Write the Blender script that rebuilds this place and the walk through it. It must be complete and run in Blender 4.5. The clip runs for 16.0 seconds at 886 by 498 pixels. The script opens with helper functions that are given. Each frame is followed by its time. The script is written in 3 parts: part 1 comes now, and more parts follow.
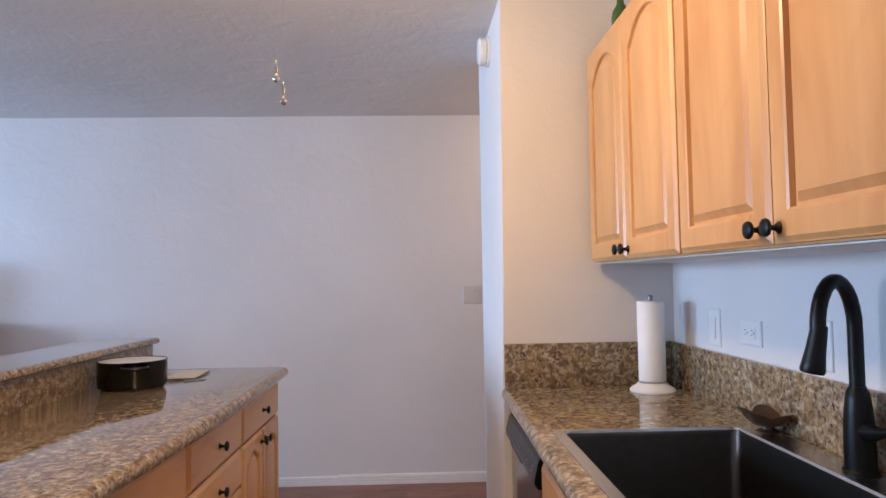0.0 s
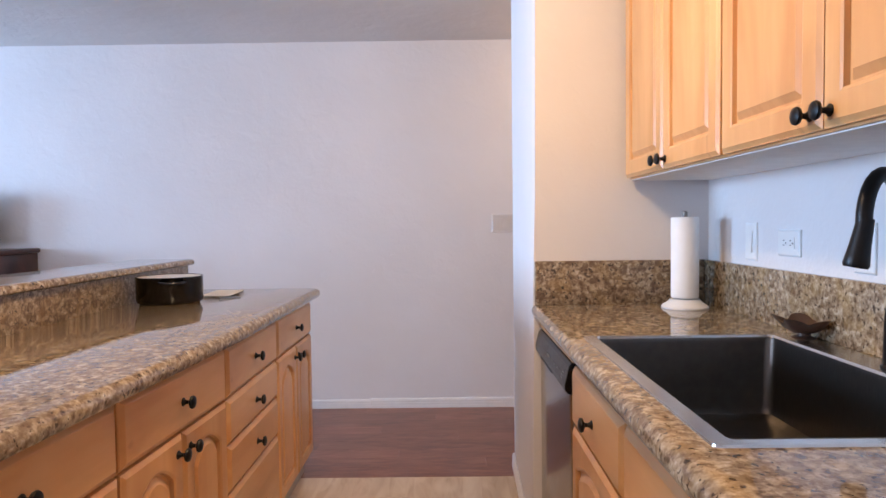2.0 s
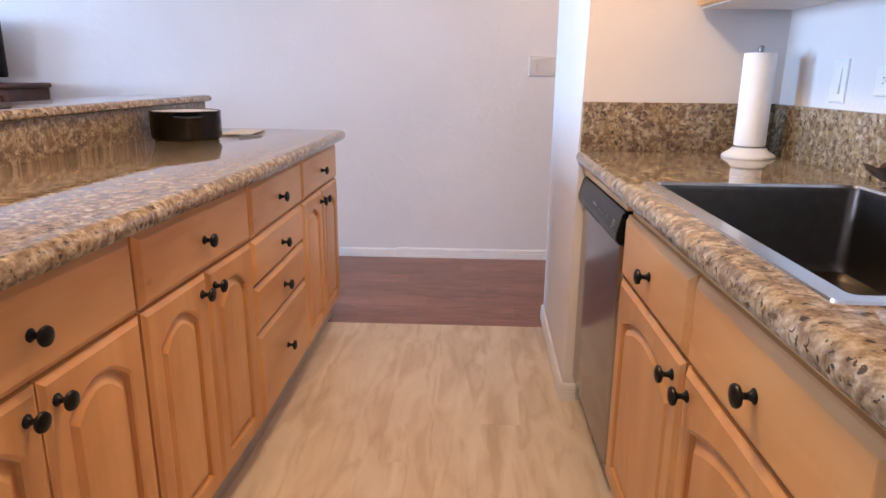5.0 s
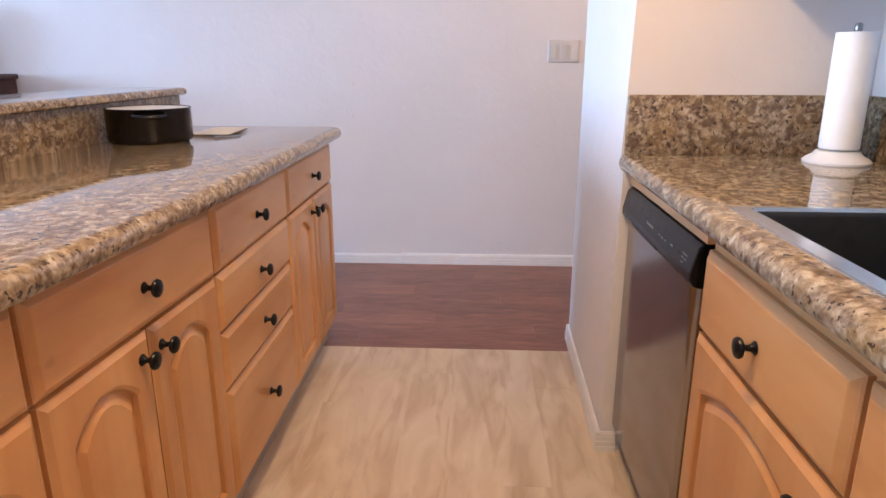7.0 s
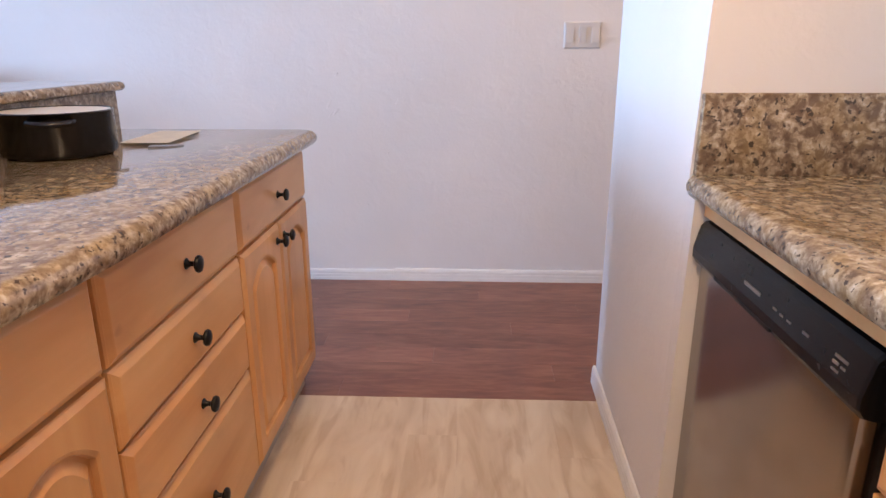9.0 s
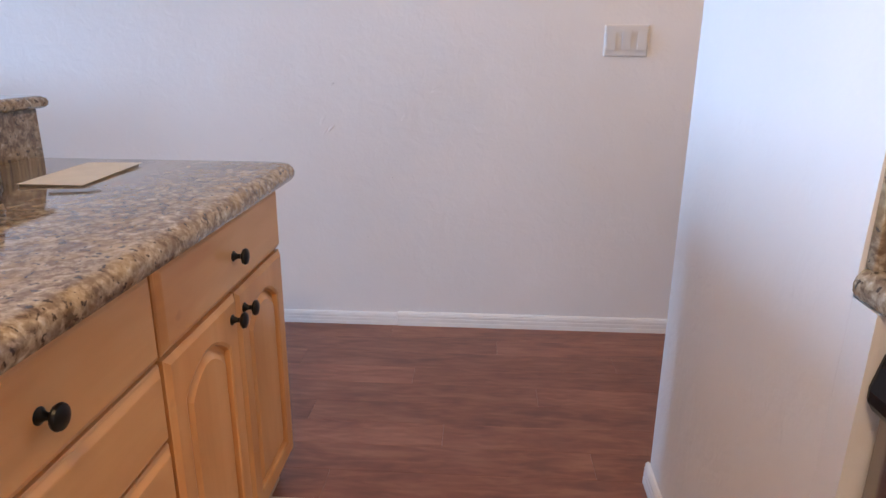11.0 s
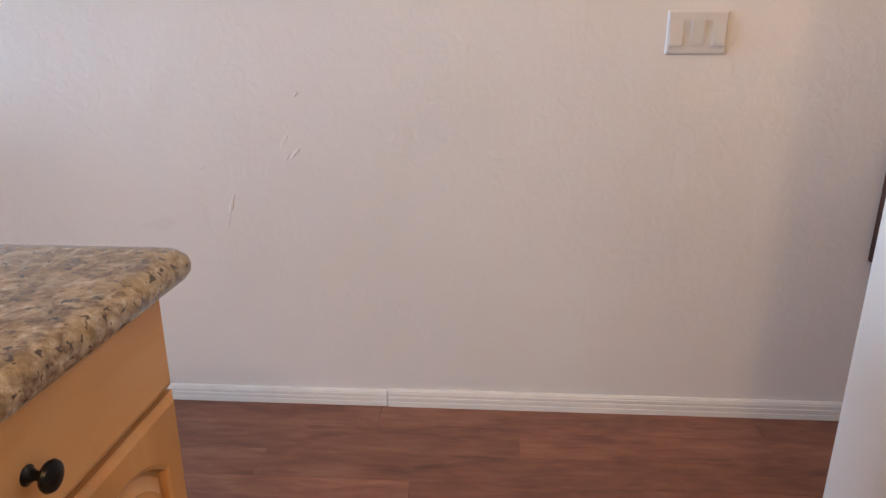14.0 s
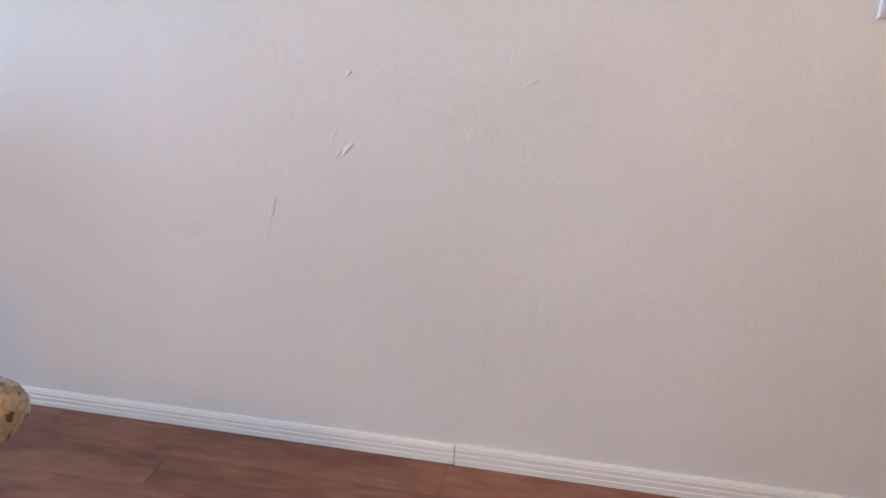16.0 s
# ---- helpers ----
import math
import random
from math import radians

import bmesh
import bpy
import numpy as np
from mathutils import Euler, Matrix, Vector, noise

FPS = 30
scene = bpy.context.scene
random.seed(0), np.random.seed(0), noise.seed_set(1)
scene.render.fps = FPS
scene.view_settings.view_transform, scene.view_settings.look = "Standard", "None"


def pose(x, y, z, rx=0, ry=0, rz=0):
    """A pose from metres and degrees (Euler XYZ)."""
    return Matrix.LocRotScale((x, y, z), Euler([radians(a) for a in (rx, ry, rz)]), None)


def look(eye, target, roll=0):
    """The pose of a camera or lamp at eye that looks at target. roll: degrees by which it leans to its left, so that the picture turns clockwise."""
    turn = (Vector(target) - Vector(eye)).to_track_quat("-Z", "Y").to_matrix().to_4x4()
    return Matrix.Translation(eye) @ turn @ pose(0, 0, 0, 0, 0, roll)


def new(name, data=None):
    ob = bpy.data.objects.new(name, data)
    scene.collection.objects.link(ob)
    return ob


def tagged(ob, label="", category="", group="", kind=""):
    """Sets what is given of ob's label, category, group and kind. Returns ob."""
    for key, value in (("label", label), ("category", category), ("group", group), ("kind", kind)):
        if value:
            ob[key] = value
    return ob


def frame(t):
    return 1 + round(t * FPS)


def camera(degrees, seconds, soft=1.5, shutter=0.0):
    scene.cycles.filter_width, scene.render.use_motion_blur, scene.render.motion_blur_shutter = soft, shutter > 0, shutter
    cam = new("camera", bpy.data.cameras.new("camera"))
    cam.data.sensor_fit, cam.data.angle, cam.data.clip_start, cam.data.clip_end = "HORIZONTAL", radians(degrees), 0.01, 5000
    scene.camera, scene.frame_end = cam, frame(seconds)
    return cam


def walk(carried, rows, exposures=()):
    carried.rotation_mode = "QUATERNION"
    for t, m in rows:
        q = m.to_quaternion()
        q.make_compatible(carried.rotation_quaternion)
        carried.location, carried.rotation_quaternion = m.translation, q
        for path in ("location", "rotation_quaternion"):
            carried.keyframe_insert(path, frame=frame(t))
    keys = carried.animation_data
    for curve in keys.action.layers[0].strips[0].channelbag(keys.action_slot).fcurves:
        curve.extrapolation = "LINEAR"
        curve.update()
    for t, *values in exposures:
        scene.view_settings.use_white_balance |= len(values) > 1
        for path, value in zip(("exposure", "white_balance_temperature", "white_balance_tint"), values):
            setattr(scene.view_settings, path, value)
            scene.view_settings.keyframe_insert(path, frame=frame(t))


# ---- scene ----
cam = camera(68.5, 16.0)
PATH = [
    (0, (-0.052, 0.023, 1.307), (0.018, 2.019, 1.396), -0.9),
    (0.5, (-0.055, 0.028, 1.28), (0.011, 2.026, 1.337), -0.8),
    (1, (-0.062, 0.035, 1.254), (-0.007, 2.034, 1.26), -0.9),
    (1.5, (-0.064, 0.036, 1.226), (-0.044, 2.036, 1.194), -0.6),
    (2, (-0.068, 0.034, 1.205), (-0.082, 2.033, 1.125), -0.7),
    (2.5, (-0.074, 0.04, 1.183), (-0.104, 2.033, 1.02), -0.4),
    (3, (-0.076, 0.066, 1.171), (-0.103, 2.048, 0.9), -0.2),
    (3.5, (-0.095, 0.071, 1.155), (-0.163, 2.039, 0.801), 0.1),
    (4, (-0.103, 0.083, 1.142), (-0.17, 2.035, 0.714), 0.3),
    (4.2, (-0.106, 0.096, 1.138), (-0.175, 2.043, 0.686), 0.5),
    (6.5, (-0.15, 0.504, 1.146), (-0.242, 2.424, 0.595), 0.2),
    (7, (-0.161, 0.602, 1.146), (-0.254, 2.521, 0.591), 0.1),
    (7.5, (-0.168, 0.691, 1.143), (-0.258, 2.608, 0.578), 0.1),
    (8, (-0.164, 0.824, 1.152), (-0.251, 2.737, 0.577), 0.0),
    (8.5, (-0.163, 0.945, 1.147), (-0.25, 2.855, 0.561), -0.1),
    (9, (-0.198, 1.107, 1.146), (-0.281, 3.015, 0.553), -0.1),
    (9.2, (-0.217, 1.179, 1.154), (-0.299, 3.086, 0.557), -0.1),
    (11.5, (-0.247, 1.742, 1.161), (-0.361, 3.652, 0.578), 0.5),
    (12, (-0.267, 1.877, 1.167), (-0.372, 3.785, 0.577), 0.2),
    (12.5, (-0.281, 1.985, 1.164), (-0.384, 3.893, 0.576), -0.0),
    (13, (-0.268, 2.114, 1.176), (-0.376, 4.027, 0.601), -0.0),
    (13.5, (-0.264, 2.205, 1.174), (-0.372, 4.114, 0.587), 0.1),
    (14, (-0.29, 2.32, 1.164), (-0.398, 4.225, 0.565), 0.1),
    (14.5, (-0.323, 2.438, 1.167), (-0.439, 4.336, 0.547), 0.4),
    (15, (-0.33, 2.553, 1.163), (-0.455, 4.444, 0.524), 0.4),
    (15.5, (-0.291, 2.698, 1.168), (-0.559, 4.568, 0.511), -0.2),
    (16, (-0.29, 2.81, 1.15), (-0.705, 4.644, 0.471), -0.2),
]
EXPOSURES = [(0.0, -0.45, 6900, 19), (2.0, -0.07, 6900, 20), (4.0, 0.15, 6950, 21), (9.0, 0.21, 6800, 20), (11.5, -0.06, 6850, 18), (12.5, -0.06, 7350, 19), (14.0, -0.08, 8250, 18), (15.0, -0.05, 8200, 16), (16.0, 0.1, 7450, 14)]
walk(cam, [(t, look(eye, target, roll)) for t, eye, target, roll in PATH], EXPOSURES)

# ---- light ----
world = bpy.data.worlds.new("sky")
scene.world = world
world.use_nodes = True
sky = world.node_tree.nodes.new("ShaderNodeTexSky")
sky.sky_type, sky.sun_disc = "NISHITA", False
sky.sun_elevation, sky.sun_rotation = radians(50), radians(200)
world.node_tree.links.new(sky.outputs[0], world.node_tree.nodes["Background"].inputs[0])
world.node_tree.nodes["Background"].inputs[1].default_value = 0.12


def lamp(name, kind, m, energy, colour, **more):
    data = bpy.data.lights.new(name, kind)
    data.energy, data.color = energy, colour
    if kind == "AREA":
        data.shape = "RECTANGLE"
        data.size, data.size_y = more["size"]
        data.spread = radians(more.get("spread", 180))
    else:
        data.shadow_soft_size = more["radius"]
    ob = new(name, data)
    ob.matrix_world = m
    return ob


# daylight in the living room's window
WINDOW_Y, FILL_Y = 2.95, 0.3
lamp("window_fill_light", "AREA", look((-6.62, WINDOW_Y, 1.6), (0, WINDOW_Y, 1.6)), 172, (0.295, 0.6, 1.0), size=(1.3, 1.2), spread=125)
# added fill for the far wall, soft and wide, set in an invented opening
lamp("window_fill_light", "AREA", look((-6.62, FILL_Y, 1.55), (0, FILL_Y, 1.55)), 126, (0.53, 0.71, 0.96), size=(1.6, 1.25), spread=150)
# the warm bulb of the pull-chain ceiling lamp
lamp("bulb", "POINT", pose(-0.35, 1.42, 2.16), 47, (1.0, 0.74, 0.42), radius=0.09)
# the warm bulb of the passage's ceiling lamp
lamp("bulb", "POINT", pose(1.0, 3.75, 2.2), 10, (1.0, 0.7, 0.4), radius=0.08)


# ---- materials ----
def material(name, rough=0.5, metal=0.0, spec=0.5):
    m = bpy.data.materials.new(name)
    m.use_nodes = True
    b = m.node_tree.nodes["Principled BSDF"]
    b.inputs["Roughness"].default_value = rough
    b.inputs["Metallic"].default_value = metal
    b.inputs["Specular IOR Level"].default_value = spec
    return m, m.node_tree.nodes, m.node_tree.links, b


def texture(n, l, kind, scale, stretch=(1, 1, 1), detail=4.0, where="Object", **more):
    co = n.new("ShaderNodeTexCoord")
    mp = n.new("ShaderNodeMapping")
    mp.inputs["Scale"].default_value = stretch
    l.new(co.outputs[where], mp.inputs["Vector"])
    tx = n.new("ShaderNodeTex" + kind)
    tx.inputs["Scale"].default_value = scale
    if kind == "Noise":
        tx.inputs["Detail"].default_value = detail
        tx.inputs["Distortion"].default_value = more.get("distort", 0.0)
    l.new(mp.outputs[0], tx.inputs["Vector"])
    return tx.outputs["Fac"] if kind == "Noise" else tx.outputs["Distance"]


def ramp(n, l, fac, stops):
    r = n.new("ShaderNodeValToRGB")
    while len(r.color_ramp.elements) < len(stops):
        r.color_ramp.elements.new(0.5)
    for e, (p, c) in zip(r.color_ramp.elements, stops):
        e.position, e.color = p, (*c, 1)
    l.new(fac, r.inputs[0])
    return r.outputs[0]


def mixed(n, l, fac, a, b, how="MIX"):
    x = n.new("ShaderNodeMix")
    x.data_type, x.blend_type = "RGBA", how
    for key, v in ((0, fac), (6, a), (7, b)):
        if isinstance(v, (int, float)):
            x.inputs[key].default_value = v
        elif isinstance(v, tuple):
            x.inputs[key].default_value = (*v, 1)
        else:
            l.new(v, x.inputs[key])
    return x.outputs[2]


def bump(n, l, b, height, strength, distance):
    k = n.new("ShaderNodeBump")
    k.inputs["Strength"].default_value, k.inputs["Distance"].default_value = strength, distance
    l.new(height, k.inputs["Height"])
    if b.inputs["Normal"].is_linked:
        l.new(b.inputs["Normal"].links[0].from_socket, k.inputs["Normal"])
    l.new(k.outputs[0], b.inputs["Normal"])


def plaster(name, colour, peel=0.3):
    m, n, l, b = material(name, 0.75, 0, 0.25)
    big = texture(n, l, "Noise", 1.3, detail=3)
    dark = tuple(c * 0.92 for c in colour)
    l.new(ramp(n, l, big, [(0.3, dark), (0.7, colour)]), b.inputs["Base Color"])
    bump(n, l, b, texture(n, l, "Noise", 7, detail=4, distort=0.6), peel, 0.012)
    bump(n, l, b, texture(n, l, "Noise", 24, detail=3, distort=1.0), peel * 0.7, 0.006)
    bump(n, l, b, texture(n, l, "Noise", 90, detail=2), peel, 0.0015)
    return m


def granite(name, rough_low, rough_high, blotch):
    m, n, l, b = material(name, 0.06, 0, 0.52)
    co = n.new("ShaderNodeTexCoord")
    warp = n.new("ShaderNodeTexNoise")
    warp.inputs["Scale"].default_value, warp.inputs["Detail"].default_value = 60, 3
    l.new(co.outputs["Object"], warp.inputs["Vector"])
    at = mixed(n, l, 0.005, co.outputs["Object"], warp.outputs["Color"], "ADD")
    cells = []
    for scale in (120, 230):
        v = n.new("ShaderNodeTexVoronoi")
        v.inputs["Scale"].default_value = scale
        l.new(at, v.inputs["Vector"])
        c = n.new("ShaderNodeSeparateColor")
        l.new(v.outputs["Color"], c.inputs[0])
        cells.append(c.outputs[0])
    patch = texture(n, l, "Noise", 56, (1, 0.9, 1), 5, distort=0.5)
    flecks = mixed(n, l, 0.4, cells[0], cells[1])
    both = mixed(n, l, 0.79, flecks, patch)
    body = ramp(n, l, both, [(0.33, (0.1, 0.067, 0.042)), (0.42, (0.215, 0.152, 0.097)), (0.51, (0.32, 0.245, 0.166)), (0.59, (0.4, 0.322, 0.226)), (0.69, (0.54, 0.475, 0.38))])
    brown = ramp(n, l, texture(n, l, "Noise", 46, (1, 0.9, 1), 5, distort=0.6), [(0.47, (0, 0, 0)), (0.6, (blotch,) * 3)])
    body = mixed(n, l, brown, body, (0.12, 0.068, 0.036))
    ochre = ramp(n, l, texture(n, l, "Noise", 15, (1, 1, 1), 3, distort=0.4), [(0.5, (0, 0, 0)), (0.66, (0.3, 0.3, 0.3))])
    body = mixed(n, l, ochre, body, (0.42, 0.28, 0.11))
    specks = ramp(n, l, texture(n, l, "Noise", 88, (1, 1, 1), 3, distort=0.3), [(0.352, (0.92, 0.92, 0.92)), (0.385, (0, 0, 0))])
    body = mixed(n, l, specks, body, (0.04, 0.026, 0.018))
    l.new(body, b.inputs["Base Color"])
    rough = ramp(n, l, texture(n, l, "Noise", 22, detail=4), [(0.3, (rough_low,) * 3), (0.75, (rough_high,) * 3)])
    l.new(rough, b.inputs["Roughness"])
    return m


def wood(name, light, mid, dark, stretch, rough=0.36, scale=14):
    m, n, l, b = material(name, rough, 0, 0.4)
    info = n.new("ShaderNodeObjectInfo")
    big = texture(n, l, "Noise", 2.4, stretch, 3, distort=0.6)
    base = ramp(n, l, big, [(0.32, dark), (0.5, mid), (0.68, light)])
    grain = texture(n, l, "Noise", scale, tuple(v ** 2 for v in stretch), 6, distort=0.4)
    base = mixed(n, l, 0.13, base, ramp(n, l, grain, [(0.3, dark), (0.7, light)]))
    knots = ramp(n, l, texture(n, l, "Noise", 7, tuple(v ** 0.5 for v in stretch), 2, distort=0.8), [(0.72, (0, 0, 0)), (0.78, (0.35, 0.35, 0.35))])
    base = mixed(n, l, knots, base, tuple(c * 0.45 for c in dark))
    smudge = ramp(n, l, texture(n, l, "Noise", 6, tuple(v ** 0.4 for v in stretch), 4, distort=1.0), [(0.5, (0, 0, 0)), (0.72, (0.26, 0.26, 0.26))])
    base = mixed(n, l, smudge, base, tuple(c * 0.8 for c in dark))
    tone = n.new("ShaderNodeHueSaturation")
    vary = n.new("ShaderNodeMapRange")
    vary.inputs[3].default_value, vary.inputs[4].default_value = 0.9, 1.05
    l.new(info.outputs["Random"], vary.inputs[0])
    l.new(vary.outputs[0], tone.inputs["Value"])
    l.new(base, tone.inputs["Color"])
    l.new(tone.outputs[0], b.inputs["Base Color"])
    bump(n, l, b, grain, 0.06, 0.001)
    return m


def plain(name, colour, rough=0.5, metal=0.0, spec=0.5, wear=0.08):
    m, n, l, b = material(name, rough, metal, spec)
    low = tuple(c * (1 - wear) for c in colour)
    l.new(ramp(n, l, texture(n, l, "Noise", 18, detail=4), [(0.35, low), (0.65, colour)]), b.inputs["Base Color"])
    f = texture(n, l, "Noise", 45, detail=3)
    k = n.new("ShaderNodeMapRange")
    k.inputs[3].default_value, k.inputs[4].default_value = max(rough - 0.02, 0.02), rough + 0.03
    l.new(f, k.inputs[0])
    l.new(k.outputs[0], b.inputs["Roughness"])
    return m


def brushed(name, colour, rough, stretch):
    m, n, l, b = material(name, rough, 1.0)
    streak = texture(n, l, "Noise", 40, stretch, 4)
    l.new(ramp(n, l, streak, [(0.3, tuple(c * 0.85 for c in colour)), (0.7, colour)]), b.inputs["Base Color"])
    bump(n, l, b, streak, 0.05, 0.001)
    return m


def vinyl(name):
    m, n, l, b = material(name, 0.38, 0, 0.4)
    info = n.new("ShaderNodeObjectInfo")
    co = n.new("ShaderNodeNewGeometry")
    add = n.new("ShaderNodeVectorMath")
    wide = n.new("ShaderNodeVectorMath")
    wide.operation = "SCALE"
    wide.inputs[0].default_value = (0.03, 0.04, 0.0)
    l.new(info.outputs["Random"], wide.inputs["Scale"])
    l.new(co.outputs["Position"], add.inputs[0])
    l.new(wide.outputs[0], add.inputs[1])
    parts = []
    for scale, stretch, detail in ((3.6, (2.7, 0.7, 1), 6), (5.5, (3.0, 0.5, 1), 7)):
        mp = n.new("ShaderNodeMapping")
        mp.inputs["Scale"].default_value = stretch
        l.new(add.outputs[0], mp.inputs["Vector"])
        tx = n.new("ShaderNodeTexNoise")
        tx.inputs["Scale"].default_value, tx.inputs["Detail"].default_value, tx.inputs["Distortion"].default_value = scale, detail, 1.0
        l.new(mp.outputs[0], tx.inputs["Vector"])
        parts.append(tx.outputs["Fac"])
    base = ramp(n, l, parts[0], [(0.32, (0.53, 0.41, 0.29)), (0.47, (0.63, 0.515, 0.39)), (0.68, (0.71, 0.61, 0.485))])
    vein = ramp(n, l, parts[1], [(0.36, (1, 1, 1)), (0.48, (0, 0, 0))])
    base = mixed(n, l, mixed(n, l, 0.42, (0, 0, 0), vein), base, (0.42, 0.275, 0.165))
    l.new(base, b.inputs["Base Color"])
    bump(n, l, b, parts[1], 0.05, 0.001)
    return m


def laminate(name):
    m, n, l, b = material(name, 0.3, 0, 0.5)
    info = n.new("ShaderNodeObjectInfo")
    co = n.new("ShaderNodeTexCoord")
    add = n.new("ShaderNodeVectorMath")
    wide = n.new("ShaderNodeVectorMath")
    wide.operation = "SCALE"
    wide.inputs[0].default_value = (9.0, 5.0, 0.0)
    l.new(info.outputs["Random"], wide.inputs["Scale"])
    l.new(co.outputs["Object"], add.inputs[0])
    l.new(wide.outputs[0], add.inputs[1])
    parts = []
    for scale, stretch in ((5.0, (0.8, 2.6, 1)), (17.0, (0.55, 2.6, 1))):
        mp = n.new("ShaderNodeMapping")
        mp.inputs["Scale"].default_value = stretch
        l.new(add.outputs[0], mp.inputs["Vector"])
        tx = n.new("ShaderNodeTexNoise")
        tx.inputs["Scale"].default_value, tx.inputs["Detail"].default_value, tx.inputs["Distortion"].default_value = scale, 6, 0.7
        l.new(mp.outputs[0], tx.inputs["Vector"])
        parts.append(tx.outputs["Fac"])
    base = ramp(n, l, parts[0], [(0.28, (0.14, 0.049, 0.031)), (0.5, (0.25, 0.09, 0.055)), (0.75, (0.35, 0.152, 0.096))])
    base = mixed(n, l, 0.3, base, ramp(n, l, parts[1], [(0.34, (0.1, 0.035, 0.022)), (0.5, (0.22, 0.085, 0.052)), (0.66, (0.36, 0.165, 0.105))]))
    tone = n.new("ShaderNodeHueSaturation")
    vary = n.new("ShaderNodeMapRange")
    vary.inputs[3].default_value, vary.inputs[4].default_value = 0.86, 1.12
    l.new(info.outputs["Random"], vary.inputs[0])
    l.new(vary.outputs[0], tone.inputs["Value"])
    l.new(base, tone.inputs["Color"])
    l.new(tone.outputs[0], b.inputs["Base Color"])
    bump(n, l, b, parts[1], 0.08, 0.001)
    return m


WALL = plaster("wall_paint", (0.78, 0.76, 0.76), 0.34)
CEIL = plaster("ceiling_paint", (0.75, 0.71, 0.68), 0.4)
TRIM = plain("trim_paint", (0.82, 0.81, 0.8), 0.4, wear=0.04)
GRANITE = granite("granite_polished", 0.045, 0.08, 0.5)
# same stone, rougher and browner: shade on two upstands put into the colour
GRANITE_SHADED = granite("granite_shaded", 0.3, 0.42, 0.85)
MAPLE = wood("maple_upright", (0.745, 0.44, 0.205), (0.67, 0.356, 0.15), (0.56, 0.262, 0.098), (2.2, 2.2, 0.5), 0.3)
MAPLE_FLAT = wood("maple_level", (0.745, 0.44, 0.205), (0.67, 0.356, 0.15), (0.56, 0.262, 0.098), (0.5, 2.2, 2.2), 0.3)
DARKWOOD = wood("dark_wood", (0.1, 0.035, 0.022), (0.06, 0.02, 0.013), (0.03, 0.011, 0.008), (0.5, 2.2, 2.2), 0.3)
BLACK = plain("black_iron", (0.012, 0.011, 0.011), 0.35, 0.6)
PLASTIC = plain("black_plastic", (0.006, 0.006, 0.007), 0.26, 0, 0.22)
ENAMEL = plain("black_enamel", (0.005, 0.005, 0.005), 0.5, 0, 0.12)
STEEL = brushed("brushed_steel", (0.37, 0.34, 0.325), 0.16, (0.15, 6, 0.15))
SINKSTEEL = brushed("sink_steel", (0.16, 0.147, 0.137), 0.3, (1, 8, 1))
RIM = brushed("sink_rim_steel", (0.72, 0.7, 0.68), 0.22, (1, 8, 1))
WHITE = plain("white_plastic", (0.8, 0.8, 0.79), 0.35, wear=0.03)
IVORY = plain("aged_plastic", (0.64, 0.62, 0.61), 0.4, wear=0.04)
PAPER = plain("white_paper", (0.86, 0.86, 0.85), 0.9, spec=0.1, wear=0.04)
CARD = plain("cream_card", (0.76, 0.71, 0.62), 0.7, spec=0.2)
GREY = plain("grey_metal", (0.32, 0.31, 0.3), 0.35, 0.8)
POT = brushed("anodised_pot", (0.05, 0.05, 0.054), 0.24, (5, 5, 0.2))
CREAM = plain("cream_lining", (0.76, 0.7, 0.62), 0.35)
BRONZE = plain("brown_leaf", (0.09, 0.05, 0.035), 0.4, 0.3)
CHROME = plain("chrome", (0.75, 0.74, 0.72), 0.12, 1.0)
GREENGLASS = plain("green_glass", (0.06, 0.12, 0.035), 0.12)
SCREEN = plain("dark_screen", (0.012, 0.014, 0.018), 0.08)
VINYL = vinyl("vinyl_plank")
LAMINATE = laminate("laminate_plank")
CAULK = plain("dark_joint", (0.1, 0.07, 0.05), 0.8)
GREYKICK = plain("grey_vinyl_kick", (0.42, 0.37, 0.33), 0.5)
SHELF = plain("cabinet_underside", (0.8, 0.79, 0.77), 0.45)


# ---- shapes ----
def mesh(name, verts, faces, mat, smooth=False):
    me = bpy.data.meshes.new(name)
    me.from_pydata([tuple(v) for v in verts], [], faces)
    me.materials.append(mat)
    b = bmesh.new()
    b.from_mesh(me)
    bmesh.ops.recalc_face_normals(b, faces=b.faces)
    b.to_mesh(me)
    b.free()
    if smooth:
        me.shade_smooth()
        me.set_sharp_from_angle(angle=radians(38))
    return me


def box_data(x0, x1, y0, y1, z0, z1):
    v = [(x, y, z) for z in (z0, z1) for x, y in ((x0, y0), (x1, y0), (x1, y1), (x0, y1))]
    f = [(0, 3, 2, 1), (4, 5, 6, 7), (0, 1, 5, 4), (1, 2, 6, 5), (2, 3, 7, 6), (3, 0, 4, 7)]
    return v, f


def box(name, x0, x1, y0, y1, z0, z1, mat, bevel=0.0, segments=2):
    me = mesh(name, *box_data(x0, x1, y0, y1, z0, z1), mat)
    if bevel:
        b = bmesh.new()
        b.from_mesh(me)
        bmesh.ops.bevel(b, geom=list(b.edges), offset=bevel, segments=segments, profile=0.5, affect="EDGES")
        b.to_mesh(me)
        b.free()
        me.shade_smooth()
        me.set_sharp_from_angle(angle=radians(50))
    return me


def boxes(name, rows, mat):
    verts, faces = [], []
    for r in rows:
        v, f = box_data(*r)
        faces += [tuple(i + len(verts) for i in q) for q in f]
        verts += v
    return mesh(name, verts, faces, mat)


